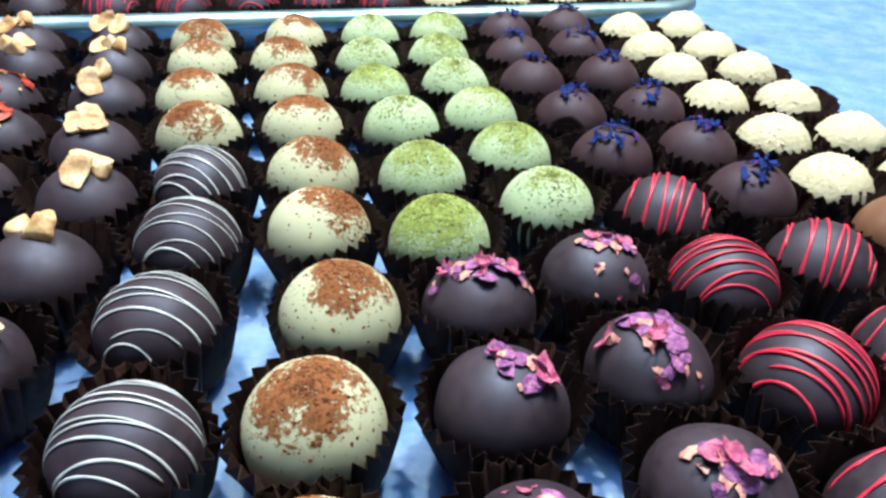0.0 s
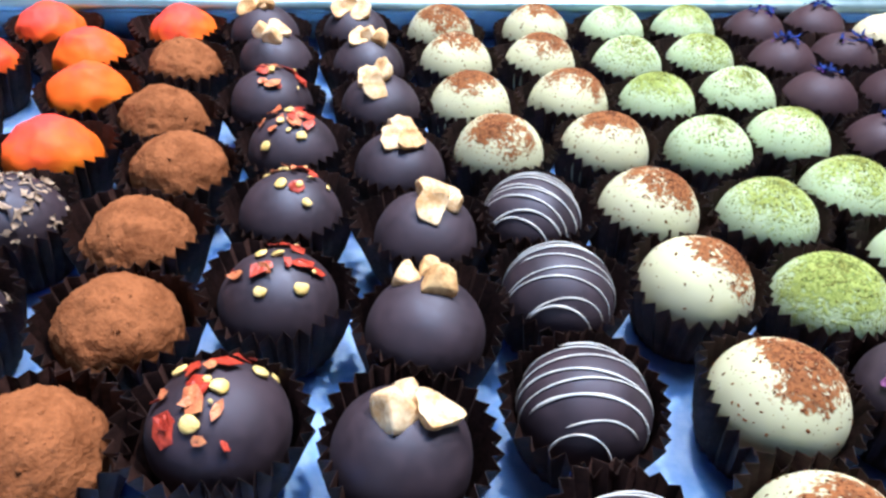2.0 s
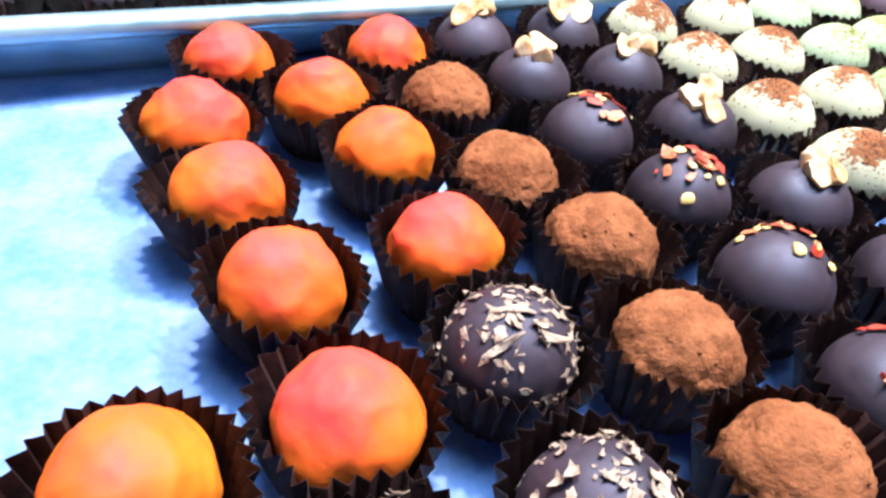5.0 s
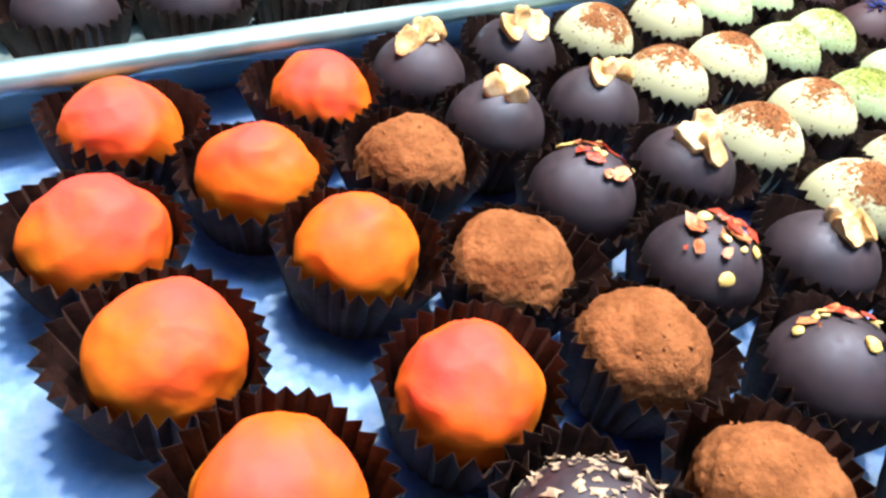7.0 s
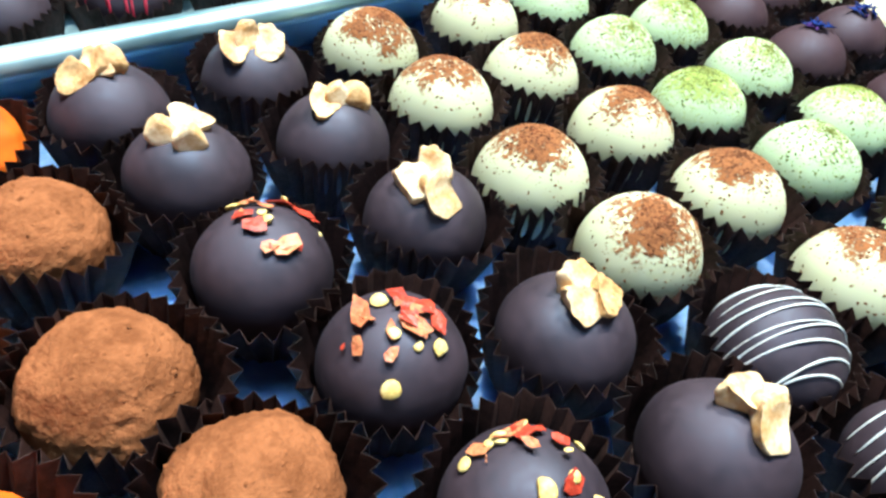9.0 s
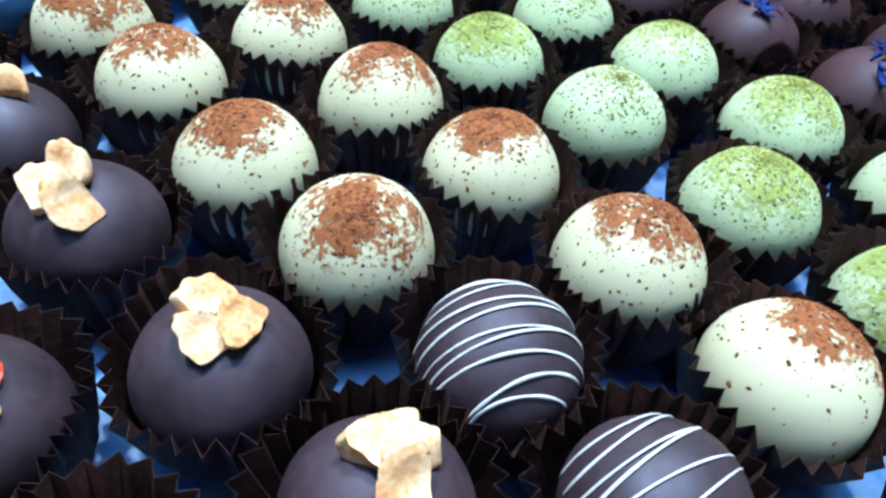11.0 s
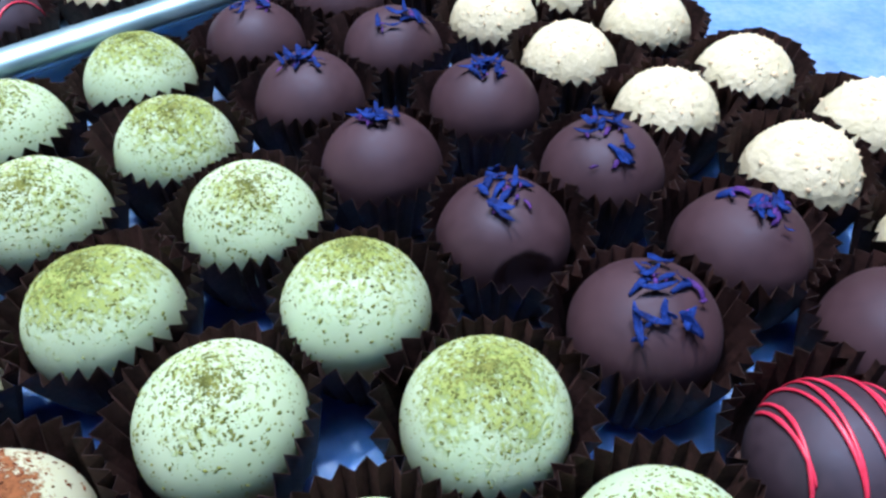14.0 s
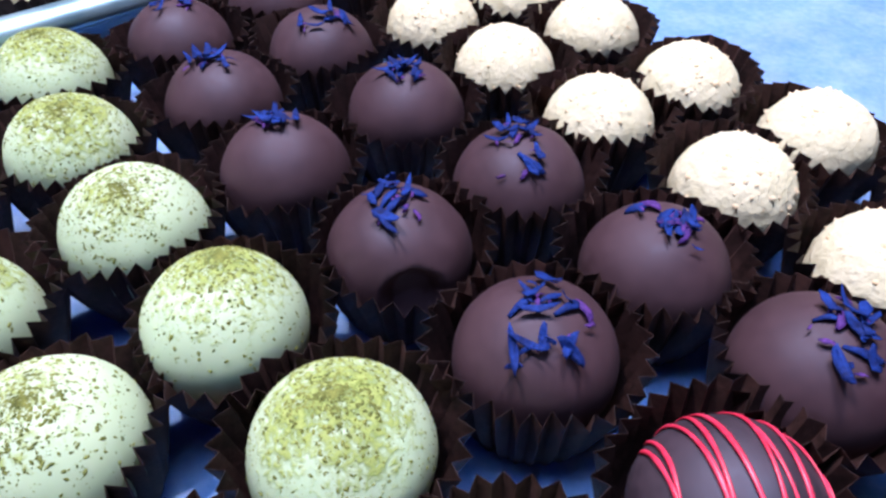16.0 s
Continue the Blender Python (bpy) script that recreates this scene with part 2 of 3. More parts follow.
GRAINS["matcha"] = [grains_mesh("matcha_dusting", at, 400 + i, 1450, 42, 0.00042, M_MATCHA_GRAIN, 1.7) for i, at in enumerate(ball_meshes("matcha", M_MATCHA, 1.0, PLAIN, 4))]
GRAINS["crumb"] = [grains_mesh("crumb_coating", at, 500 + i, 130, 34, 0.0010, M_CRUMB_BIT, 1.2, True) for i, at in enumerate(
    ball_meshes("crumb", M_CRUMB, 0.97, ((1.2, 0.03), (8.0, 0.016), (16.0, 0.016), (30.0, 0.014)), 4))]
GRAINS["cocoa"] = [grains_mesh("cocoa_crust", at, 600 + i, 70, 55, 0.0007, M_COCOA, 1.2, True) for i, at in enumerate(
    ball_meshes("cocoa", M_COCOA, 0.94, ((1.4, 0.08), (4.5, 0.04), (11.0, 0.04), (24.0, 0.024)), 4))]
ball_meshes("orange", M_ORANGE, 1.02, ((1.3, 0.085), (-1.7, 0.07), (4.0, 0.02)), 5)


def cup_mesh(seed):
    """The pleated wall of a paper cup, which flares to a zigzag rim: both faces of the paper."""
    rnd = random.Random(seed)
    bm = bmesh.new()
    pleats, thick, tall = 30, 0.00009, 0.0222 + 0.0003 * (seed % 6)
    n = pleats * 2
    wob = [rnd.uniform(0, 6.28) for _ in range(4)]
    levels = ((0.0002, 0.0136, 0.3), (0.001, 0.0143, 0.6), (0.007, 0.0167, 1.1), (0.0150, 0.0188, 1.6), (tall, 0.0208, 2.0))
    rings = []
    for side in (0, 1):
        for z, r, amp in levels:
            ring = []
            for i in range(n):
                a = 2 * math.pi * i / n
                f = (z / tall) ** 2
                rr = r + (0.0010 * math.sin(a + wob[2]) + 0.0011 * math.sin(2 * a + wob[0]) + 0.0008 * math.sin(3 * a + wob[1]) + 0.0004 * math.sin(7 * a + wob[2])) * f
                rr += (0.00072 if i % 2 else -0.00072) * amp - side * thick
                zz = z + (0.0009 * math.sin(2 * a + wob[3]) * f)
                if z > 0.019:
                    zz += (-0.0005 if i % 2 else 0.0005) + 0.0004 * math.sin(a * 11 + wob[1])
                ring.append(bm.verts.new((rr * math.cos(a), rr * math.sin(a), zz)))
            rings.append(ring)
    k = len(levels)
    for side in (0, 1):
        for j in range(k - 1):
            lo, hi = rings[side * k + j], rings[side * k + j + 1]
            for i in range(n):
                q = (lo[i], lo[(i + 1) % n], hi[(i + 1) % n], hi[i])
                bm.faces.new(q if side == 0 else q[::-1])
    for e in (0, k - 1):
        for i in range(n):
            q = (rings[e][i], rings[e][(i + 1) % n], rings[e + k][(i + 1) % n], rings[e + k][i])
            bm.faces.new(q if e else q[::-1])
    return mesh_of("paper_cup", bm, M_CUP, False)


def cup_base_mesh():
    bm = bmesh.new()
    bmesh.ops.create_cone(bm, cap_ends=True, segments=29, radius1=0.0136, radius2=0.0136, depth=0.0003)
    bmesh.ops.translate(bm, verts=bm.verts, vec=(0, 0, 0.0003))
    return mesh_of("cup_base", bm, M_CUP, False)


CUPS = [cup_mesh(40 + i) for i in range(8)]
CUP_BASE = cup_base_mesh()


def chunk_mesh(name, seed, size, mat, cuts=7):
    """A broken chunk: a ball cut flat on a few sides."""
    rnd = random.Random(seed)
    bm = bmesh.new()
    bmesh.ops.create_icosphere(bm, subdivisions=3, radius=1.0)
    for _ in range(cuts):
        d = Vector((rnd.uniform(-1, 1), rnd.uniform(-1, 1), rnd.uniform(-0.6, 1))).normalized()
        lim = rnd.uniform(0.35, 0.7)
        for v in bm.verts:
            over = v.co.dot(d) - lim
            if over > 0:
                v.co -= d * over * 0.93
    off = Vector((seed * 3.1, seed * 1.7, 0))
    for v in bm.verts:
        v.co *= 1 + 0.10 * noise.noise(v.co * 2.2 + off)
        v.co = Vector((v.co.x * size[0], v.co.y * size[1], v.co.z * size[2]))
    return mesh_of(name, bm, mat)


def flake_mesh(name, seed, length, width, mat, curl=0.3, points=9, thick=0.00022, jag=0.35, smooth=True):
    """A thin curled flake with a torn outline and two faces."""
    rnd = random.Random(seed)
    bm = bmesh.new()
    out = []
    for i in range(points):
        a = 2 * math.pi * i / points
        k = 1 - rnd.uniform(0, jag)
        out.append((math.cos(a) * length * k, math.sin(a) * width * k))
    bend = rnd.uniform(0.4, 1.0) * curl

    def lift(x, y):
        return bend * (x * x / length + 0.6 * y * y / width) * (1 if seed % 2 else -0.6) + 0.15 * length * noise.noise(Vector((x * 400, y * 400, seed)))

    tops, bots, mids, midb = [], [], [], []
    for x, y in out:
        tops.append(bm.verts.new((x, y, lift(x, y) + thick)))
        bots.append(bm.verts.new((x, y, lift(x, y))))
        mids.append(bm.verts.new((x * 0.5, y * 0.5, lift(x * 0.5, y * 0.5) + thick)))
        midb.append(bm.verts.new((x * 0.5, y * 0.5, lift(x * 0.5, y * 0.5))))
    for i in range(points):
        j = (i + 1) % points
        bm.faces.new((mids[i], tops[i], tops[j], mids[j]))
        bm.faces.new((midb[j], bots[j], bots[i], midb[i]))
        bm.faces.new((tops[i], bots[i], bots[j], tops[j]))
    bm.faces.new(mids)
    bm.faces.new(midb[::-1])
    return mesh_of(name, bm, mat, smooth)


def nut_mesh(seed, size, mat):
    """A broken piece of hazelnut: a rounded back, one broad split face with a shallow hollow, and a snapped end."""
    rnd = random.Random(seed)
    bm = bmesh.new()
    bmesh.ops.create_icosphere(bm, subdivisions=4, radius=1.0)
    split = Vector((0.15, -0.55, 0.83)).normalized()
    snaps = [(Vector((rnd.choice((-1, 1)), rnd.uniform(-0.9, 0.9), rnd.uniform(-0.2, 0.3))).normalized(), rnd.uniform(0.3, 0.7)) for _ in range(3)]
    off = Vector((seed * 3.1, seed * 1.7, 0))
    for v in bm.verts:
        for d, lim in snaps:
            over = v.co.dot(d) - lim
            if over > 0:
                v.co -= d * over * 0.95
        over = v.co.dot(split) - 0.12
        if over > 0:
            v.co -= split * over
            rest = v.co - split * v.co.dot(split)
            v.co -= split * 0.13 * max(0.0, 1 - (rest.length / 0.6) ** 2)
        v.co *= 1 + 0.2 * noise.noise(v.co * 2.0 + off)
        v.co = Vector((v.co.x * size[0], v.co.y * size[1], v.co.z * size[2]))
    return mesh_of("nut_piece", bm, mat)


NUTS = [nut_mesh(3 + i, z, M_NUT_SKIN if i in (2, 5) else M_NUT) for i, z in enumerate(
    ((0.0058, 0.0048, 0.0046), (0.0052, 0.0050, 0.0050), (0.0062, 0.0046, 0.0044), (0.0078, 0.0044, 0.0042)))]
NUTS += [chunk_mesh("nut_piece", 90 + i, (0.0046, 0.0044, 0.0042), M_NUT if i else M_NUT_SKIN, 7) for i in range(2)]
CHILI = [flake_mesh("chilli_flake", i + 1, 0.0054 - 0.0004 * i, 0.0036 - 0.0002 * i, M_CHILI if i % 2 else M_CHILI_PALE, 0.3, 6, 0.00022, 0.6, False) for i in range(6)]
SEEDS = [chunk_mesh("chilli_seed", 30 + i, (0.0022, 0.0020, 0.0008), M_SEED, 2) for i in range(3)]
ROSES = [flake_mesh("rose_petal", 11 + i, 0.0062 - 0.0004 * i, 0.0044 - 0.0003 * i, (M_ROSE, M_ROSE_PURPLE, M_ROSE, M_ROSE_PALE)[i % 4], 0.9, 12, 0.00015, 0.55, False) for i in range(6)]
BLUES = [flake_mesh("flower_petal", 21 + i, 0.0040 - 0.0002 * i, 0.00085 + 0.0001 * i, M_BLUE if i != 3 else M_VIOLET, 0.9, 9, 0.0002, 0.4) for i in range(5)]
SHAVES = [flake_mesh("chocolate_shaving", 51 + i, 0.0024 + 0.0007 * (i % 3), 0.0013 + 0.0003 * (i % 4), M_SHAVING, 0.6, 8, 0.0002, 0.65, False) for i in range(7)]
CURLS = [flake_mesh("chocolate_shaving", 71 + i, 0.0046 + 0.0006 * i, 0.0010, M_SHAVING, 0.8, 12, 0.0003, 0.25) for i in range(3)]


def on_ball(tilt, heading, lift, spin=0.0, lean=0.0, scale=1.0):
    """A pose on the ball's surface: tilt from the top, compass heading (0 along +y, 90 along +x)."""
    m = Matrix.Rotation(radians(-heading), 4, "Z") @ Matrix.Rotation(radians(-tilt), 4, "X")
    m = m @ Matrix.Translation((0, 0, R * 0.985 + lift)) @ Matrix.Rotation(radians(spin), 4, "Z") @ Matrix.Rotation(radians(lean), 4, "X")
    return Matrix.Translation((0, 0, HIGH)) @ m @ Matrix.Scale(scale, 4)


def line_mesh(offset, start, stop, width, mat, sway):
    """A piped line over the ball: the arc in which an upright plane at that offset cuts it."""
    bm = bmesh.new()
    steps, sides = 30, 6
    rings = []
    for i in range(steps + 1):
        u = i / steps
        a = radians(start + (stop - start) * u)
        d = offset + sway * math.sin(a) * (1 + 0.3 * math.sin(u * 5 + offset * 9))
        d = max(-0.97, min(0.97, d))
        rr = math.sqrt(1 - d * d)
        p = Vector((rr * math.sin(a), d, rr * math.cos(a)))
        along = Vector((math.cos(a), 0, -math.sin(a)))
        across = p.cross(along).normalized()
        w = width * min(1.0, 0.35 + 8 * u, 0.35 + 8 * (1 - u)) * (1 + 0.15 * math.sin(u * 19 + offset * 30))
        rings.append([bm.verts.new(p * R * 1.004 + (across * math.cos(k * 2 * math.pi / sides) * w + p * math.sin(k * 2 * math.pi / sides) * w * 0.6)) for k in range(sides)])
    for lo, hi in zip(rings, rings[1:]):
        for k in range(sides):
            bm.faces.new((lo[k], lo[(k + 1) % sides], hi[(k + 1) % sides], hi[k]))
    bm.faces.new(rings[0][::-1])
    bm.faces.new(rings[-1])
    return mesh_of("drizzle_line", bm, mat)


def drizzle_set(seed, count, mat, low=-0.86, high=0.8, thick=0.0002):
    rnd = random.Random(seed)
    lines = []
    for i in range(count):
        # piped to and fro: neighbours close up at one end and part at the other
        off = low + (high - low) * (i + rnd.uniform(-0.45, 0.45)) / (count - 1)
        off = max(-0.88, min(0.88, off))
        reach = 104 if abs(off) < 0.6 else 78
        swing = (0.055 if i % 2 else -0.055) + rnd.uniform(-0.03, 0.03)
        start = -reach + (rnd.uniform(25, 60) if rnd.random() < 0.25 else rnd.uniform(-10, 10))
        lines.append(line_mesh(off, start, reach + rnd.uniform(-14, 6), thick + rnd.uniform(0, 0.0002), mat, swing))
    return lines


WHITE_SETS = [drizzle_set(5 + i, 9 + i % 2, M_WHITE_LINE) for i in range(3)]
RED_SETS = [drizzle_set(15 + i, 9 + i % 3, M_RED_LINE, thick=0.00036) for i in range(3)]

LABELS = {
    "tiramisu": "round white chocolate truffle dusted with cocoa in a brown paper cup",
    "matcha": "round pale green white chocolate truffle dusted with matcha powder",
    "deep_matcha": "round white chocolate truffle thickly covered with green matcha powder",
    "stripe": "round dark chocolate truffle with thin white drizzle lines",
    "red": "round dark chocolate truffle with red drizzle lines",
    "nut": "round dark chocolate truffle topped with chopped hazelnut pieces",
    "chili": "round dark chocolate truffle topped with red chilli flakes and seeds",
    "cocoa": "rough round truffle rolled in brown cocoa powder",
    "orange": "lumpy truffle sprayed bright orange and pink in a paper cup",
    "shaving": "round dark chocolate truffle covered with chocolate shavings",
    "rose": "round dark chocolate truffle topped with dried rose petals",
    "blue": "round milk chocolate truffle topped with blue flower petals",
    "blue_dented": "dented round milk chocolate truffle topped with blue flower petals",
    "crumb": "round ivory white truffle rolled in fine pale crumbs",
    "tan": "plain round light brown milk chocolate truffle",
    "dark": "plain round dark chocolate truffle in a paper cup",
}
SHELL = {"stripe": "dark", "red": "dark", "nut": "dark", "chili": "dark", "shaving": "dark", "rose": "dark", "blue": "milk", "deep_matcha": "matcha", "blue_dented": "dented"}
COUNT = [0]


# which loose pieces a kind of truffle carries, by a letter, and how high they lie
PIECES = {
    "nut": {"n": (NUTS[:2] + NUTS[3:], 0.0019), "t": (NUTS[2:3], 0.0019), "k": (NUTS[4:], 0.0022)},
    "chili": {"r": (CHILI[1::2], 0.0012), "p": (CHILI[0::2], 0.0008), "s": (SEEDS, 0.0006)},
    "blue": {"b": (BLUES[:3] + BLUES[4:], 0.0010), "v": (BLUES[3:4], 0.0012)},
    "rose": {"r": (ROSES, 0.0012), "p": (ROSES[3:4], 0.0008), "v": (ROSES[1:2], 0.0012)},
}


def toppings(kind, root, rnd, aim, pieces=()):
    """Loose pieces round the point aim = (tilt, heading) on the ball."""
    tilt0, head0 = aim

    def around(spread):
        """A pose's tilt and heading, spread degrees round the aim."""
        base = Vector((math.sin(radians(head0)) * tilt0, math.cos(radians(head0)) * tilt0))
        a = rnd.uniform(0, 2 * math.pi)
        s = spread * math.sqrt(rnd.random())
        q = base + Vector((math.cos(a) * s, math.sin(a) * s))
        return q.length, math.degrees(math.atan2(q.x, q.y))

    def scatter(name, meshes, count, spread, lift, lean, sizes):
        for _ in range(count):
            t, h = around(spread)
            place(name, rnd.choice(meshes), root, on_ball(t, h, lift * (0.3 + rnd.random()), rnd.uniform(0, 360), rnd.gauss(0, lean), rnd.uniform(*sizes)))

    if kind in PIECES:
        for what, tilt, heading, size, spin in pieces:
            choice, lift = PIECES[kind][what]
            place(choice[0].name.split(".")[0], rnd.choice(choice), root, on_ball(tilt, heading, lift * (0.7 + 0.6 * rnd.random()), spin, rnd.gauss(0, 12), size * {"rose": 0.75, "blue": 1.05, "chili": 0.95}.get(kind, 1.0) * (0.9 if what == "s" else 1.0)))
            if kind in ("rose", "blue", "chili") and what != "s":   # a smaller scrap beside each
                place(choice[0].name.split(".")[0], rnd.choice(PIECES[kind][rnd.choice(sorted(PIECES[kind]))][0]), root, on_ball(tilt + rnd.gauss(0, 6), heading + rnd.gauss(0, 14), lift * 1.2, spin + rnd.uniform(40, 140), rnd.gauss(0, 25), size * 0.5))
        if pieces:
            return
    if kind == "rose":
        scatter("rose_petal", ROSES, 13, 28, 0.0015, 22, (0.5, 1.05))
        scatter("rose_petal", ROSES, 6, 46, 0.0004, 8, (0.18, 0.4))
    elif kind == "blue":
        scatter("flower_petal", BLUES, 13, 22, 0.0014, 22, (0.7, 1.25))
        scatter("flower_petal", BLUES, 3, 36, 0.0006, 8, (0.5, 0.9))
    elif kind == "shaving":
        for i in range(190):
            t = math.degrees(math.acos(1 - 1.3 * rnd.random() ** 1.5))
            place("chocolate_shaving", rnd.choice(CURLS if t < 45 and rnd.random() < 0.14 else SHAVES), root, on_ball(t, rnd.uniform(0, 360), 0.0002 + 0.0012 * rnd.random() ** 3, rnd.uniform(0, 360), rnd.gauss(0, 14), (0.3 + 0.9 * rnd.random() ** 1.6) * (1.0 if t < 60 else 0.75)))


def truffle(kind, x, y, aim=None, turn=None, size=1.0, dust=0.5, cup=True, base=0.0, group="truffles on the paper", pieces=()):
    """A truffle and the paper cup in which it sits. aim: (tilt, heading) of its topping; turn: heading of its lines."""
    COUNT[0] += 1
    rnd = random.Random(COUNT[0] * 17)
    holder = tagged(new("paper_cup", rnd.choice(CUPS)), "dark brown fluted paper cup holding a truffle", "paper cup", "paper cups")
    holder.matrix_basis = pose(x + rnd.gauss(0, 0.0006), y + rnd.gauss(0.0004, 0.0006), base, 0, 0, rnd.uniform(0, 360))
    place("cup_base", CUP_BASE, holder)
    root = tagged(new("truffle"), LABELS[kind], "truffle", group)
    root.empty_display_size = 0.01
    shell_kind = SHELL.get(kind, kind)
    size *= {"crumb": 0.95, "orange": 0.97, "cocoa": 0.98, "tiramisu": 1.035, "matcha": 1.012, "deep_matcha": 1.012}.get(kind, 1.0)
    aim = aim or (rnd.uniform(2, 16), rnd.uniform(0, 360))
    m = Matrix.Translation((0, 0, HIGH)) @ Matrix.Rotation(radians(-aim[1]), 4, "Z") @ Matrix.Rotation(radians(-aim[0]), 4, "X") @ Matrix.Rotation(rnd.uniform(0, 6.28), 4, "Z")
    pick = rnd.randrange(len(MESHES[shell_kind]))
    if shell_kind == "dented":
        m = Matrix.Translation((0, 0, HIGH))
    shell = place("shell", MESHES[shell_kind][pick], root, m)
    if shell_kind in GRAINS:
        tagged(place(GRAINS[shell_kind][pick].name.split(".")[0], GRAINS[shell_kind][pick], root, m), kind="stuff")
    shell.color = (dust, dust, dust, 1)
    if kind in ("stripe", "red"):
        sets = WHITE_SETS if kind == "stripe" else RED_SETS
        heading = 20 if turn is None else turn
        for me in sets[COUNT[0] % 3]:
            place("drizzle_line", me, root, Matrix.Translation((0, 0, HIGH)) @ Matrix.Rotation(radians(heading), 4, "Z"))
    else:
        toppings(kind.replace("_dented", ""), root, rnd, aim, pieces)
    root.matrix_basis = Matrix.Translation((x, y, base)) @ Matrix.Scale(size, 4)
    return root

# ---- the room and the table ----
ROOM = (-2.2, 2.2, -2.0, 2.4, -0.9, 1.65)   # x, y and z of the inner faces
x0, x1, y0, y1, z0, z1 = ROOM
tagged(part("floor", block((x0 - 0.1, y0 - 0.1, z0 - 0.1), (x1 + 0.1, y1 + 0.1, z0)), M_FLOOR), "grey floor of the shop", "floor", kind="structure")
tagged(part("ceiling", block((x0 - 0.1, y0 - 0.1, z1), (x1 + 0.1, y1 + 0.1, z1 + 0.1)), M_WALL), "pale painted ceiling", "ceiling", kind="structure")
tagged(part("wall_west", block((x0 - 0.1, y0, z0), (x0, y1, z1)), M_WALL), "pale painted wall", "wall", kind="structure")
tagged(part("wall_east", block((x1, y0, z0), (x1 + 0.1, y1, z1)), M_WALL), "pale painted wall", "wall", kind="structure")
tagged(part("wall_north", block((x0 - 0.1, y1, z0), (x1 + 0.1, y1 + 0.1, z1)), M_WALL), "pale painted wall", "wall", kind="structure")
bm = bmesh.new()   # the wall behind the camera, with the window's opening in it
for lo, hi in (((x0 - 0.1, z0), (-1.5, z1)), ((0.5, z0), (x1 + 0.1, z1)), ((-1.5, z0), (0.5, 0.35)), ((-1.5, 1.5), (0.5, z1))):
    box(bm, (lo[0], y0 - 0.1, lo[1]), (hi[0], y0, hi[1]))
tagged(part("wall_south", bm, M_WALL), "pale painted wall with a window opening", "wall", kind="structure")

TURN = 19.3      # the row of cups and the tray lie at this angle
counter = tagged(new("counter"), "pale laminate counter under the parchment", "counter")
part("worktop", block((-0.9, -0.55, -0.045), (0.78, 1.0, -0.004), 0.004), M_TABLE, counter)
part("cabinet_body", block((-0.86, -0.51, z0), (0.74, 0.96, -0.045)), M_TABLE, counter)


def paper_sheet():
    """A large sheet of parchment with soft ripples."""
    bm = bmesh.new()
    n = 60
    grid = []
    for i in range(n + 1):
        grid.append([])
        for j in range(n + 1):
            x, y = -0.80 + 1.50 * i / n, -0.45 + 1.35 * j / n
            z = 0.0006 * noise.noise(Vector((x * 9, y * 9, 2.0))) - 0.0007
            grid[-1].append(bm.verts.new((x, y, z)))
    for i in range(n):
        for j in range(n):
            bm.faces.new((grid[i][j], grid[i + 1][j], grid[i + 1][j + 1], grid[i][j + 1]))
    bmesh.ops.solidify(bm, geom=bm.faces[:], thickness=0.0004)
    return bm


tagged(part("parchment_sheet", paper_sheet(), M_PAPER, None, "", True), "white parchment sheet spread under the truffles", "paper")


def tray(cx, cy, length, depth):
    """A sheet pan whose near long side runs along +x from cx, cy at TURN degrees: floor, four flared walls, rolled rim, one round-cornered loop."""
    bm = bmesh.new()
    # profile from the inside of the floor outwards over the rim and back under it
    prof = [(0.030, 0.0022), (0.006, 0.0022), (0.0028, 0.006), (0.0, 0.0225), (-0.002, 0.0268), (-0.0060, 0.0290), (-0.0110, 0.0272), (-0.0130, 0.0232),
            (-0.0115, 0.0205), (-0.0075, 0.0200), (-0.0040, 0.0212), (-0.0012, 0.0200), (0.0012, 0.006), (0.0050, 0.0006), (0.030, 0.0006)]
    rings = []
    for inset, z in prof:
        ring = []
        rad = max(0.022 - inset, 0.004)
        for qx, qy, a0 in ((length - 0.022, 0.022, -90), (length - 0.022, depth - 0.022, 0), (0.022, depth - 0.022, 90), (0.022, 0.022, 180)):
            for k in range(9):
                a = radians(a0 + 90 * k / 8)
                ox = rad if inset <= 0.018 else 0.004
                sx = 0 if inset <= 0.018 else (inset - 0.018)
                px = qx + ox * math.cos(a) - sx * (1 if qx > length / 2 else -1)
                py = qy + ox * math.sin(a) - sx * (1 if qy > depth / 2 else -1)
                ring.append(bm.verts.new((px, py, z)))
        rings.append(ring)
    n = len(rings[0])
    rim = bmesh.new()
    bands = list(zip(rings, rings[1:]))
    for k, (lo, hi) in enumerate(bands):
        if 3 <= k <= 10:
            lo, hi = [rim.verts.new(v.co) for v in lo], [rim.verts.new(v.co) for v in hi]
        for i in range(n):
            (rim if 3 <= k <= 10 else bm).faces.new((lo[i], lo[(i + 1) % n], hi[(i + 1) % n], hi[i]))
    bm.faces.new(rings[0])
    bm.faces.new(rings[-1][::-1])
    bmesh.ops.delete(bm, geom=[v for v in bm.verts if not v.link_faces], context="VERTS")
    bmesh.ops.remove_doubles(rim, verts=rim.verts, dist=0.00001)
    bmesh.ops.recalc_face_normals(bm, faces=bm.faces)
    bmesh.ops.recalc_face_normals(rim, faces=rim.faces)
    ob = part("baking_tray", bm, M_METAL, None, "", True)
    ob.matrix_basis = pose(cx, cy, 0, 0, 0, TURN)
    part("rim", rim, M_METAL, ob, "", True)
    return tagged(ob, "aluminium baking tray with a rolled rim, full of truffles", "tray")


AX, AY = math.cos(radians(TURN)), math.sin(radians(TURN))


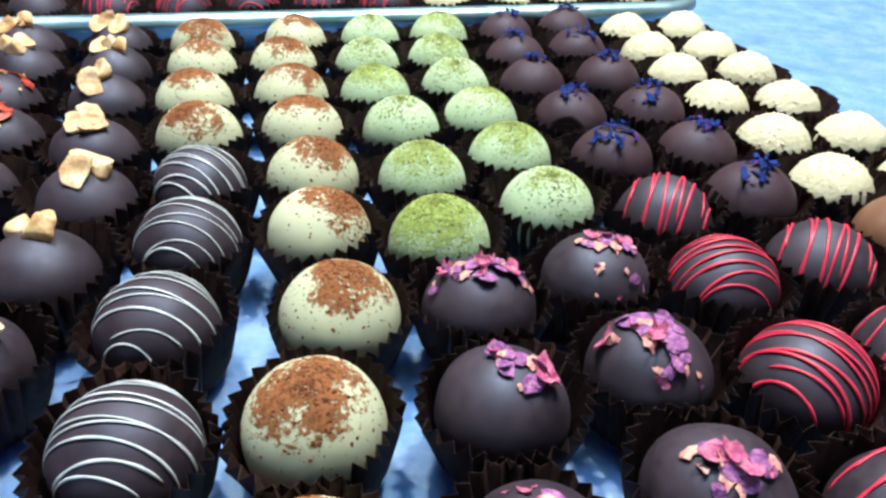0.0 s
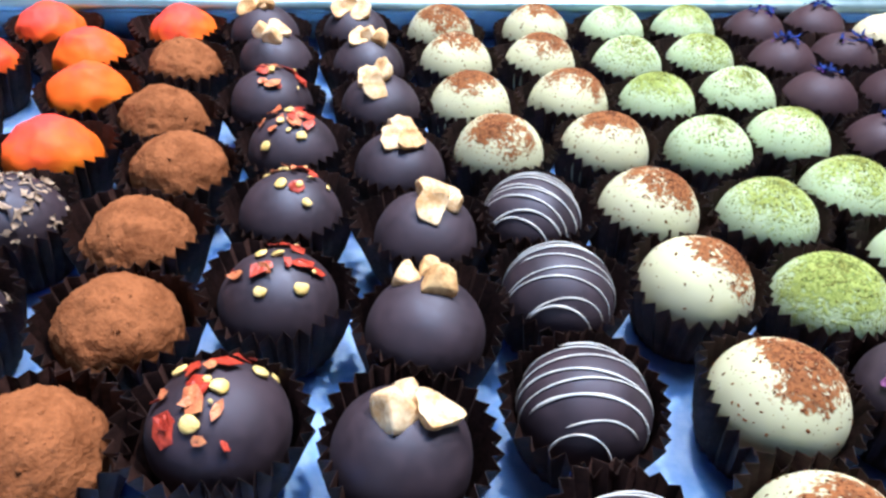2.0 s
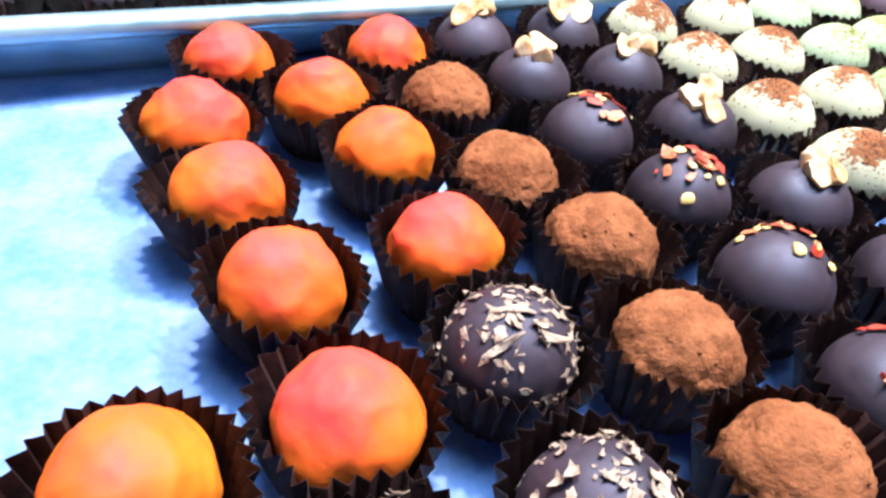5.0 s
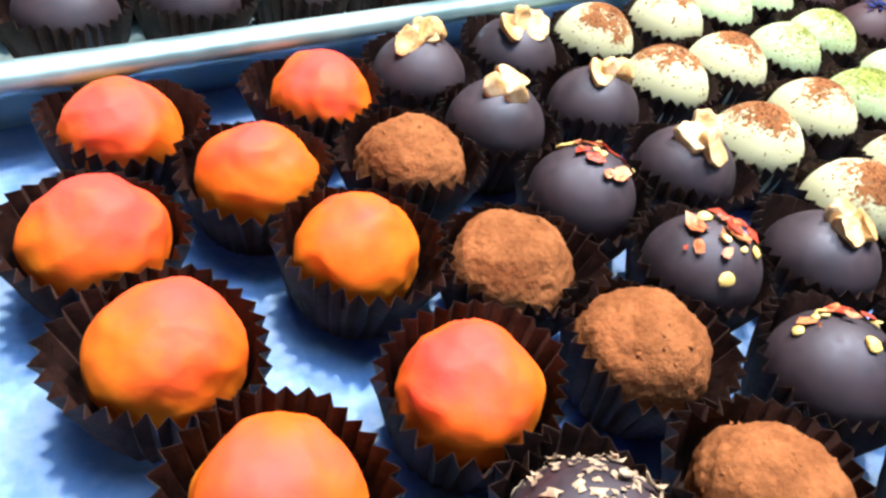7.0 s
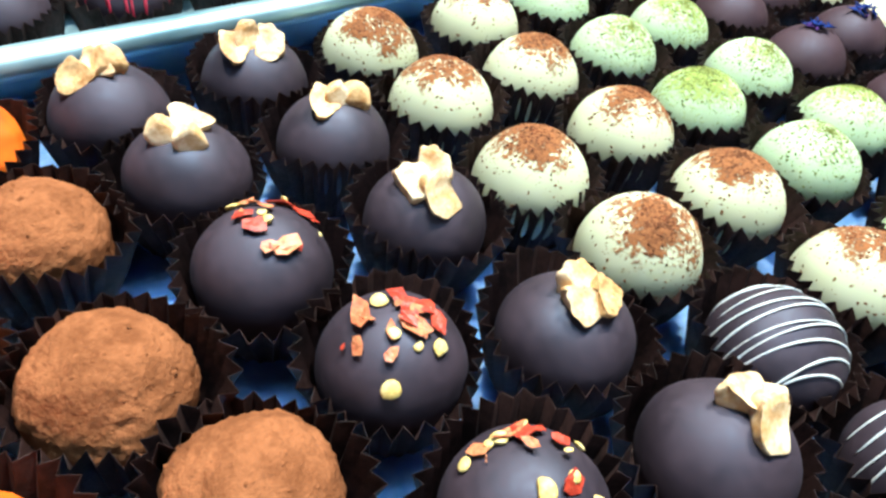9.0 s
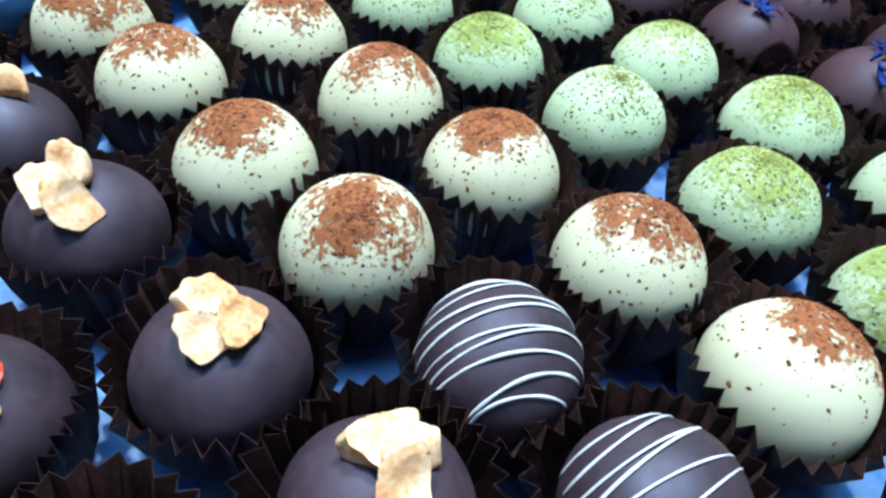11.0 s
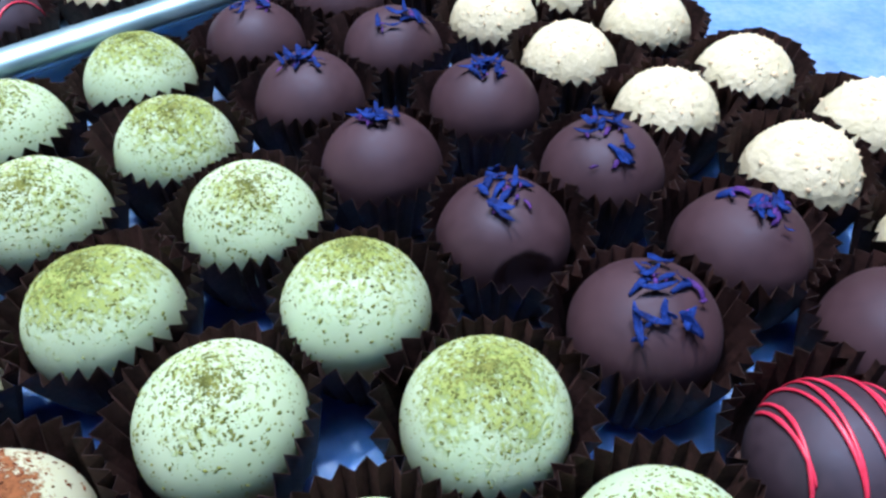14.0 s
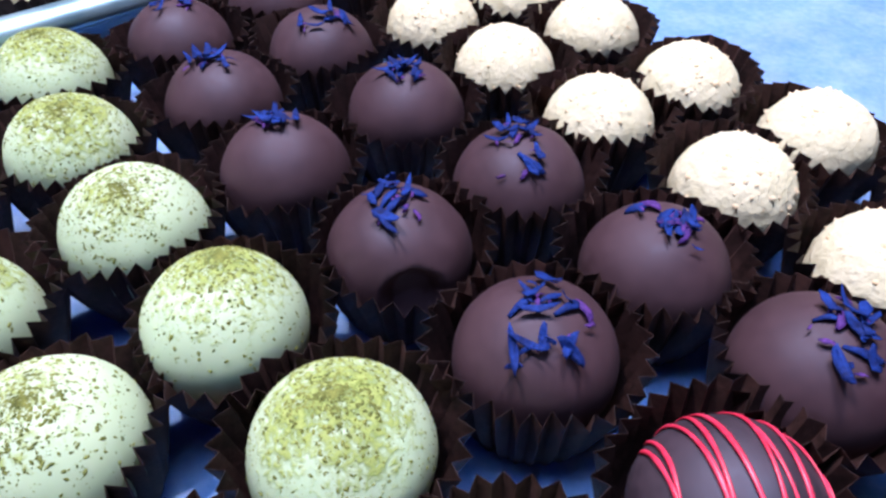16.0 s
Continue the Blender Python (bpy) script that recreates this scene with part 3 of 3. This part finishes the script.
def along(s, d):
    """A place s along the tray's near wall from its right end, d behind it."""
    return 0.161 - AX * s - AY * d, 0.4735 - AY * s + AX * d


tray_length = 0.66
corner = along(tray_length, 0.0)
tray(corner[0], corner[1], tray_length, 0.30)

# ---- the truffles, column by column, front to back ----
for x, y, kind in ((-0.293, 0.107, "orange"),):
    truffle(kind, x, y)
for x, y, kind in ((-0.2460, 0.0850, "shaving"), (-0.2529, 0.1215, "orange"), (-0.2693, 0.1617, "orange"), (-0.2869, 0.1982, "orange"), (-0.3011, 0.2351, "orange"), (-0.2965, 0.2778, "orange")):
    truffle(kind, x, y)
for x, y, kind in ((-0.1960, 0.0600, "shaving"), (-0.2039, 0.0977, "shaving"), (-0.2148, 0.1408, "shaving"), (-0.2262, 0.1781, "orange"), (-0.2416, 0.2238, "orange"), (-0.2618, 0.2559, "orange")):
    truffle(kind, x, y)
for x, y, kind in ((-0.1550, 0.0670, "cocoa"), (-0.1573, 0.1073, "cocoa"), (-0.1717, 0.1419, "cocoa"), (-0.1800, 0.1824, "cocoa"), (-0.2030, 0.2133, "cocoa"), (-0.2178, 0.2585, "cocoa"), (-0.2378, 0.2954, "orange")):
    truffle(kind, x, y)
# hazelnut pieces: which, degrees from the top, heading, size, turn
truffle("nut", -0.0680, 0.0510, (4, 0), pieces=(("n", 15, -98, 1.2, -60), ("n", 14, 40, 1, 60)))
truffle("nut", -0.0752, 0.0877, (4, 0), pieces=(("n", 6, -120, 1.35, -110), ("n", 20, 74, 1.15, 109), ("n", 12, 4, 1, -1)))
truffle("nut", -0.0786, 0.1269, (4, 0), pieces=(("k", 37, -45, 1.15, -65), ("k", 11, 56, 1.25, 16), ("n", 38, -9, 0.9, -44)))
truffle("nut", -0.0879, 0.1679, (4, 0), pieces=(("n", 11, 18, 1.25, 63), ("n", 27, 79, 0.9, 19), ("n", 17, 136, 1.2, 126)))
truffle("nut", -0.1057, 0.2038, (4, 0), pieces=(("n", 4, -12, 1.1, 8), ("n", 13, -151, 1.1, -141), ("t", 15, 122, 1, 157)))
truffle("nut", -0.1256, 0.2492, (4, 0), pieces=(("n", 4, -85, 1.15, -135), ("n", 22, -110, 1.1, -120), ("n", 24, 175, 1.2, 200)))
truffle("nut", -0.1419, 0.2864, (4, 0), pieces=(("t", 13, -112, 1.1, -77), ("n", 3, 97, 1, 147), ("n", 18, 104, 1.15, 49)))
truffle("nut", -0.1592, 0.3224, (4, 0), pieces=(("t", 26, -125, 1.1, -70), ("n", 9, -167, 1, -167), ("n", 16, 142, 1.15, 107)))
truffle("nut", -0.1831, 0.2777, (4, 0), pieces=(("n", 15, -106, 1.1, -56), ("n", 5, 33, 1.05, 43), ("n", 16, 159, 1.15, 214)))
truffle("nut", -0.2012, 0.3081, (4, 0), pieces=(("t", 25, -109, 1, -104), ("n", 6, -65, 1, -100), ("n", 6, 102, 1.2, 67)))
for x, y, kind in ((-0.0221, 0.0709, "stripe"), (-0.0348, 0.1116, "stripe"), (-0.0443, 0.1518, "stripe"), (-0.0561, 0.1881, "stripe"),
                   (-0.0726, 0.2256, "tiramisu"), (-0.0896, 0.2596, "tiramisu"), (-0.1037, 0.2999, "tiramisu"), (-0.1182, 0.3348, "tiramisu")):
    truffle(kind, x, y, None, -8 if y > 0.18 else 8)
for x, y, kind, aim in ((0.0280, 0.0460, "tiramisu", (10, 0)), (0.0171, 0.0848, "tiramisu", (8, 180)), (0.0128, 0.1247, "tiramisu", (10, 60)), (-0.0046, 0.1646, "tiramisu", (32, 70)), (-0.0175, 0.2014, "tiramisu", (12, 60)),
                        (-0.0333, 0.2399, "tiramisu", (10, 0)), (-0.0497, 0.2760, "tiramisu", (12, 60)), (-0.0657, 0.3128, "tiramisu", (8, 90)), (-0.0720, 0.3520, "tiramisu", (10, 0))):
    truffle(kind, x, y, aim)
for x, y, kind, dust in ((0.0700, 0.0580, "rose", 0.5), (0.0350, 0.1686, "deep_matcha", 0.95), (0.0228, 0.2081, "matcha", 0.7),
                         (0.0070, 0.2504, "matcha", 0.25), (-0.0119, 0.2864, "matcha", 0.75), (-0.0248, 0.3255, "matcha", 0.35), (-0.0327, 0.3668, "matcha", 0.25)):
    truffle(kind, x, y, None, None, 1.0, dust)
for x, y, kind, dust in ((0.0698, 0.1954, "matcha", 0.35), (0.0544, 0.2323, "matcha", 0.65),
                         (0.0394, 0.2685, "matcha", 0.6), (0.0239, 0.3040, "matcha", 0.3), (0.0106, 0.3413, "matcha", 0.6), (0.0047, 0.3815, "matcha", 0.6)):
    truffle(kind, x, y, None, None, 1.0, dust)
for x, y, kind, turn in ((0.1480, 0.0790, "red", 30), (0.1380, 0.1200, "red", -35), (0.1244, 0.1600, "red", 10), (0.1112, 0.1988, "red", 75), (0.0430, 0.3920, "blue", 0)):
    truffle(kind, x, y, None, turn)
for x, y, kind, turn in ((0.1710, 0.1340, "red", 40), (0.1578, 0.1761, "red", 70), (0.0780, 0.4120, "blue", 0)):
    truffle(kind, x, y, None, turn)
for x, y, kind in ((0.1930, 0.2000, "tan"), (0.1785, 0.2326, "crumb"), (0.1663, 0.2698, "crumb"), (0.1487, 0.3069, "crumb"), (0.1359, 0.3429, "crumb"), (0.1250, 0.3780, "crumb"), (0.1150, 0.4140, "crumb")):
    truffle(kind, x, y)
for x, y, kind in ((0.2170, 0.2450, "crumb"), (0.2010, 0.2791, "crumb"), (0.1834, 0.3146, "crumb"), (0.1730, 0.3540, "crumb"), (0.1600, 0.3870, "crumb"), (0.1500, 0.4270, "crumb")):
    truffle(kind, x, y)

# pieces: which, degrees from the top, heading, size, turn
truffle("chili", -0.1211, 0.1278, (4, 0), pieces=(
    ("r", 43, -17, 1, 150), ("s", 18, -63, 1, 190), ("s", 11, -1, 1, 65), ("r", 12, -167, 1.1, 250), ("r", 23, 78, 1.1, 305),
    ("r", 42, 75, 0.8, 95), ("p", 36, -124, 0.7, 55), ("s", 35, -180, 1, 40), ("s", 39, 118, 1.2, 10), ("r", 29, 21, 0.8, 255)))
truffle("chili", -0.1326, 0.1671, (4, 0), pieces=(
    ("s", 36, -24, 1, 350), ("p", 34, -10, 0.9, 185), ("r", 33, 17, 1.1, 35), ("s", 12, -160, 1.2, 140), ("r", 18, 136, 1.2, 330),
    ("s", 39, 127, 0.9, 340), ("s", 52, -55, 0.9, 230), ("s", 47, 66, 0.7, 175), ("p", 43, -42, 0.8, 110), ("r", 32, 1, 0.9, 65),
    ("r", 27, 46, 0.9, 165)))
truffle("chili", -0.1472, 0.2062, (4, 0), pieces=(
    ("s", 20, -25, 1.1, 135), ("p", 27, -70, 1.1, 15), ("p", 35, -111, 0.7, 165), ("r", 8, 76, 1.1, 170), ("r", 23, 74, 1.2, 120),
    ("p", 12, 140, 1.2, 105), ("r", 28, 99, 1, 195), ("s", 16, -151, 0.9, 185), ("p", 31, -156, 1, 235), ("s", 27, 164, 0.6, 55),
    ("s", 38, 138, 1.1, 215), ("s", 54, -160, 1.2, 245), ("r", 13, 23, 1, 320), ("s", 17, 143, 0.8, 155)))
truffle("chili", -0.1694, 0.2394, (4, 0), pieces=(
    ("s", 45, -25, 1, 110), ("s", 41, -14, 0.8, 155), ("p", 28, -3, 1, 300), ("p", 16, 26, 1.1, 175), ("r", 39, 39, 1.2, 55),
    ("r", 45, 61, 1, 350), ("s", 4, 124, 1.1, 190), ("r", 8, -139, 0.9, 0), ("p", 26, 177, 1.1, 185), ("p", 30, 151, 1.1, 195),
    ("r", 12, -48, 0.8, 325), ("r", 52, 74, 0.7, 120)))
truffle("chili", -0.1179, 0.0845, (4, 0), pieces=(
    ("s", 43, -65, 1.2, 260), ("r", 25, -54, 1.1, 270), ("r", 25, -10, 1.2, 180), ("r", 51, 1, 1, 275), ("s", 44, 38, 1.2, 285),
    ("s", 71, 32, 0.9, 100), ("s", 9, 109, 1.2, 145), ("r", 8, -121, 1, 195), ("p", 17, -159, 1.2, 165), ("p", 37, -109, 1, 25),
    ("p", 25, 142, 0.6, 50), ("s", 34, -178, 1.3, 25), ("r", 46, -151, 1.2, 295), ("p", 45, 169, 0.9, 175)))
truffle("blue", 0.0955, 0.2394, (4, 0), pieces=(
    ("b", 22, 34, 1.1, 330), ("b", 8, -25, 1, 340), ("b", 13, -75, 1, 300), ("b", 9, -126, 1.1, 215), ("b", 6, 86, 0.9, 90),
    ("b", 19, 112, 1.2, 125), ("v", 28, 116, 1, 40), ("b", 12, -23, 0.8, 260), ("b", 37, -126, 1.3, 125), ("b", 26, -154, 1, 280),
    ("b", 31, -136, 1.1, 175), ("b", 35, 175, 1.3, 115), ("b", 32, 176, 1, 225)))
truffle("blue_dented", 0.0794, 0.2765, (4, 0), pieces=(
    ("b", 38, 11, 1.2, 275), ("b", 19, -24, 1.2, 205), ("b", 6, -42, 1.1, 355), ("b", 9, 65, 1.2, 125), ("b", 19, -61, 1, 205),
    ("b", 7, -147, 1, 60), ("b", 15, 80, 1, 35), ("b", 20, 4, 1, 145), ("b", 19, -138, 1.3, 175), ("b", 25, -146, 1, 150),
    ("v", 21, 152, 0.6, 75), ("v", 12, 166, 0.5, 210)))
truffle("blue", 0.0612, 0.3146, (4, 0), pieces=(
    ("b", 16, -50, 1, 110), ("b", 7, -83, 1.2, 185), ("b", 2, 17, 1.2, 290), ("b", 7, -117, 1.2, 15), ("b", 5, 119, 1, 25),
    ("v", 12, -79, 1, 225), ("b", 4, -15, 1, 50), ("b", 15, 94, 1, 180), ("b", 12, -28, 1.1, 205)))
truffle("blue", 0.0511, 0.3523, (4, 0), pieces=(
    ("b", 21, -88, 1, 10), ("b", 12, -83, 1.2, 205), ("b", 4, -83, 1.1, 180), ("b", 5, 178, 1.2, 205), ("b", 13, -134, 1, 95),
    ("b", 19, 156, 0.8, 260), ("b", 4, 123, 1, 45), ("b", 15, -84, 1, 185)))
truffle("blue", 0.1309, 0.2515, (4, 0), pieces=(
    ("b", 24, -29, 1.1, 120), ("v", 17, -16, 1, 280), ("b", 3, -11, 1.2, 185), ("v", 8, 90, 1.2, 85), ("v", 7, -174, 1.2, 160),
    ("b", 13, 136, 1, 240), ("b", 13, -141, 1, 100), ("v", 19, 176, 0.9, 210), ("b", 16, 114, 1, 5), ("b", 13, -180, 1, 230)))
truffle("blue", 0.1157, 0.2896, (4, 0), pieces=(
    ("b", 15, -34, 1.1, 25), ("b", 11, 10, 1.2, 290), ("b", 4, 79, 1.2, 105), ("b", 18, -53, 1, 230), ("b", 23, -86, 1, 230),
    ("b", 9, -42, 1.1, 185), ("b", 6, 137, 1, 60), ("b", 25, 178, 0.9, 280), ("b", 34, -168, 1.3, 130), ("v", 10, -125, 0.7, 270),
    ("b", 36, -164, 1, 130)))
truffle("blue", 0.0990, 0.3297, (4, 0), pieces=(
    ("b", 16, -93, 1.1, 70), ("b", 7, -97, 1.2, 35), ("b", 6, -172, 1.2, 35), ("b", 14, 159, 1.2, 35), ("b", 15, -141, 1, 105),
    ("b", 5, 137, 1, 95), ("b", 20, 164, 0.9, 25), ("b", 18, -115, 1, 345)))
truffle("blue", 0.0844, 0.3708, (4, 0), pieces=(
    ("b", 26, -126, 1, 310), ("b", 13, 178, 1.2, 155), ("b", 14, 121, 1.2, 205), ("b", 27, 117, 1.2, 20), ("b", 35, 129, 1, 75),
    ("b", 22, 149, 1, 335), ("b", 28, -164, 0.8, 185)))
truffle("blue", 0.1448, 0.2165, (4, 0), pieces=(
    ("b", 11, -10, 1.1, 260), ("b", 9, 48, 1.2, 125), ("b", 12, 92, 1.2, 305), ("b", 13, 117, 1, 125), ("v", 3, -75, 1, 150),
    ("b", 7, 176, 1.1, 280), ("b", 13, 159, 1, 260), ("b", 32, -135, 1.3, 310), ("v", 22, -112, 0.6, 20), ("b", 25, -174, 1.2, 140),
    ("b", 28, -174, 1, 265), ("b", 7, -52, 1, 280)))
truffle("rose", 0.0602, 0.0982, (4, 0), pieces=(
    ("v", 12, -42, 1, 155), ("r", 4, 13, 1, 270), ("v", 9, -177, 0.9, 135), ("r", 12, 87, 0.8, 315), ("r", 22, 75, 1.2, 120),
    ("r", 30, 95, 1.2, 20), ("r", 27, 131, 1, 20), ("p", 27, 148, 0.5, 160), ("r", 36, 103, 0.7, 160), ("p", 6, -122, 0.6, 155)))
truffle("rose", 0.0512, 0.1363, (4, 0), pieces=(
    ("r", 36, -99, 1.1, 335), ("r", 24, -101, 0.9, 130), ("v", 10, -103, 1, 145), ("r", 5, 170, 1.1, 265), ("v", 19, 165, 1.1, 165),
    ("r", 17, 93, 1.1, 90), ("r", 28, 86, 1, 205), ("v", 38, 87, 0.9, 30), ("p", 46, 91, 0.7, 200), ("v", 56, -113, 0.6, 70),
    ("p", 23, -134, 0.8, 255), ("r", 11, 76, 0.9, 25)))
truffle("rose", 0.0974, 0.1174, (4, 0), pieces=(
    ("r", 46, -98, 1.2, 315), ("v", 27, -77, 1.1, 245), ("r", 14, -111, 1.2, 55), ("r", 14, -169, 1.3, 275), ("p", 20, -151, 1.1, 130),
    ("v", 5, 47, 1.1, 105), ("v", 13, 110, 1, 215), ("v", 23, 144, 1, 185), ("v", 36, 158, 0.9, 300), ("v", 36, 144, 0.6, 200),
    ("r", 43, 168, 0.7, 265), ("r", 52, -180, 0.6, 335), ("p", 53, 134, 0.4, 135), ("v", 18, -67, 1, 170), ("p", 22, 120, 0.4, 215)))
truffle("rose", 0.0852, 0.1557, (4, 0), pieces=(
    ("p", 20, -98, 1, 250), ("p", 9, -156, 1.2, 315), ("p", 15, 120, 1.1, 45), ("r", 5, 81, 1, 175), ("r", 20, 83, 0.9, 120),
    ("v", 31, 95, 0.8, 25), ("r", 9, -96, 0.8, 250), ("p", 38, -175, 0.7, 80), ("v", 55, 134, 0.7, 170), ("r", 67, 160, 0.4, 35),
    ("p", 44, 142, 0.4, 105), ("r", 15, -129, 0.8, 295)))
truffle("rose", 0.1080, 0.0800, (4, 0), pieces=(
    ("p", 31, -95, 0.8, 300), ("r", 19, -91, 1, 255), ("r", 13, -125, 1.2, 245), ("r", 13, 176, 1.3, 135), ("v", 16, 121, 1, 0),
    ("v", 25, 124, 0.8, 135), ("p", 23, -161, 1, 100), ("r", 28, 165, 1, 5), ("r", 15, -83, 0.8, 160)))

# ---- the row of truffles in the tray behind ----
for row in range(2):
    for i in range(15):
        kind = "crumb" if i < 4 else "red" if i < 9 else "dark"
        px, py = along(0.035 + i * 0.0415 + 0.01 * row, 0.030 + 0.041 * row)
        truffle(kind, px, py, None, 20 + 35 * (i % 3), 1.0, 0.5, True, 0.0026, "truffles in the tray")
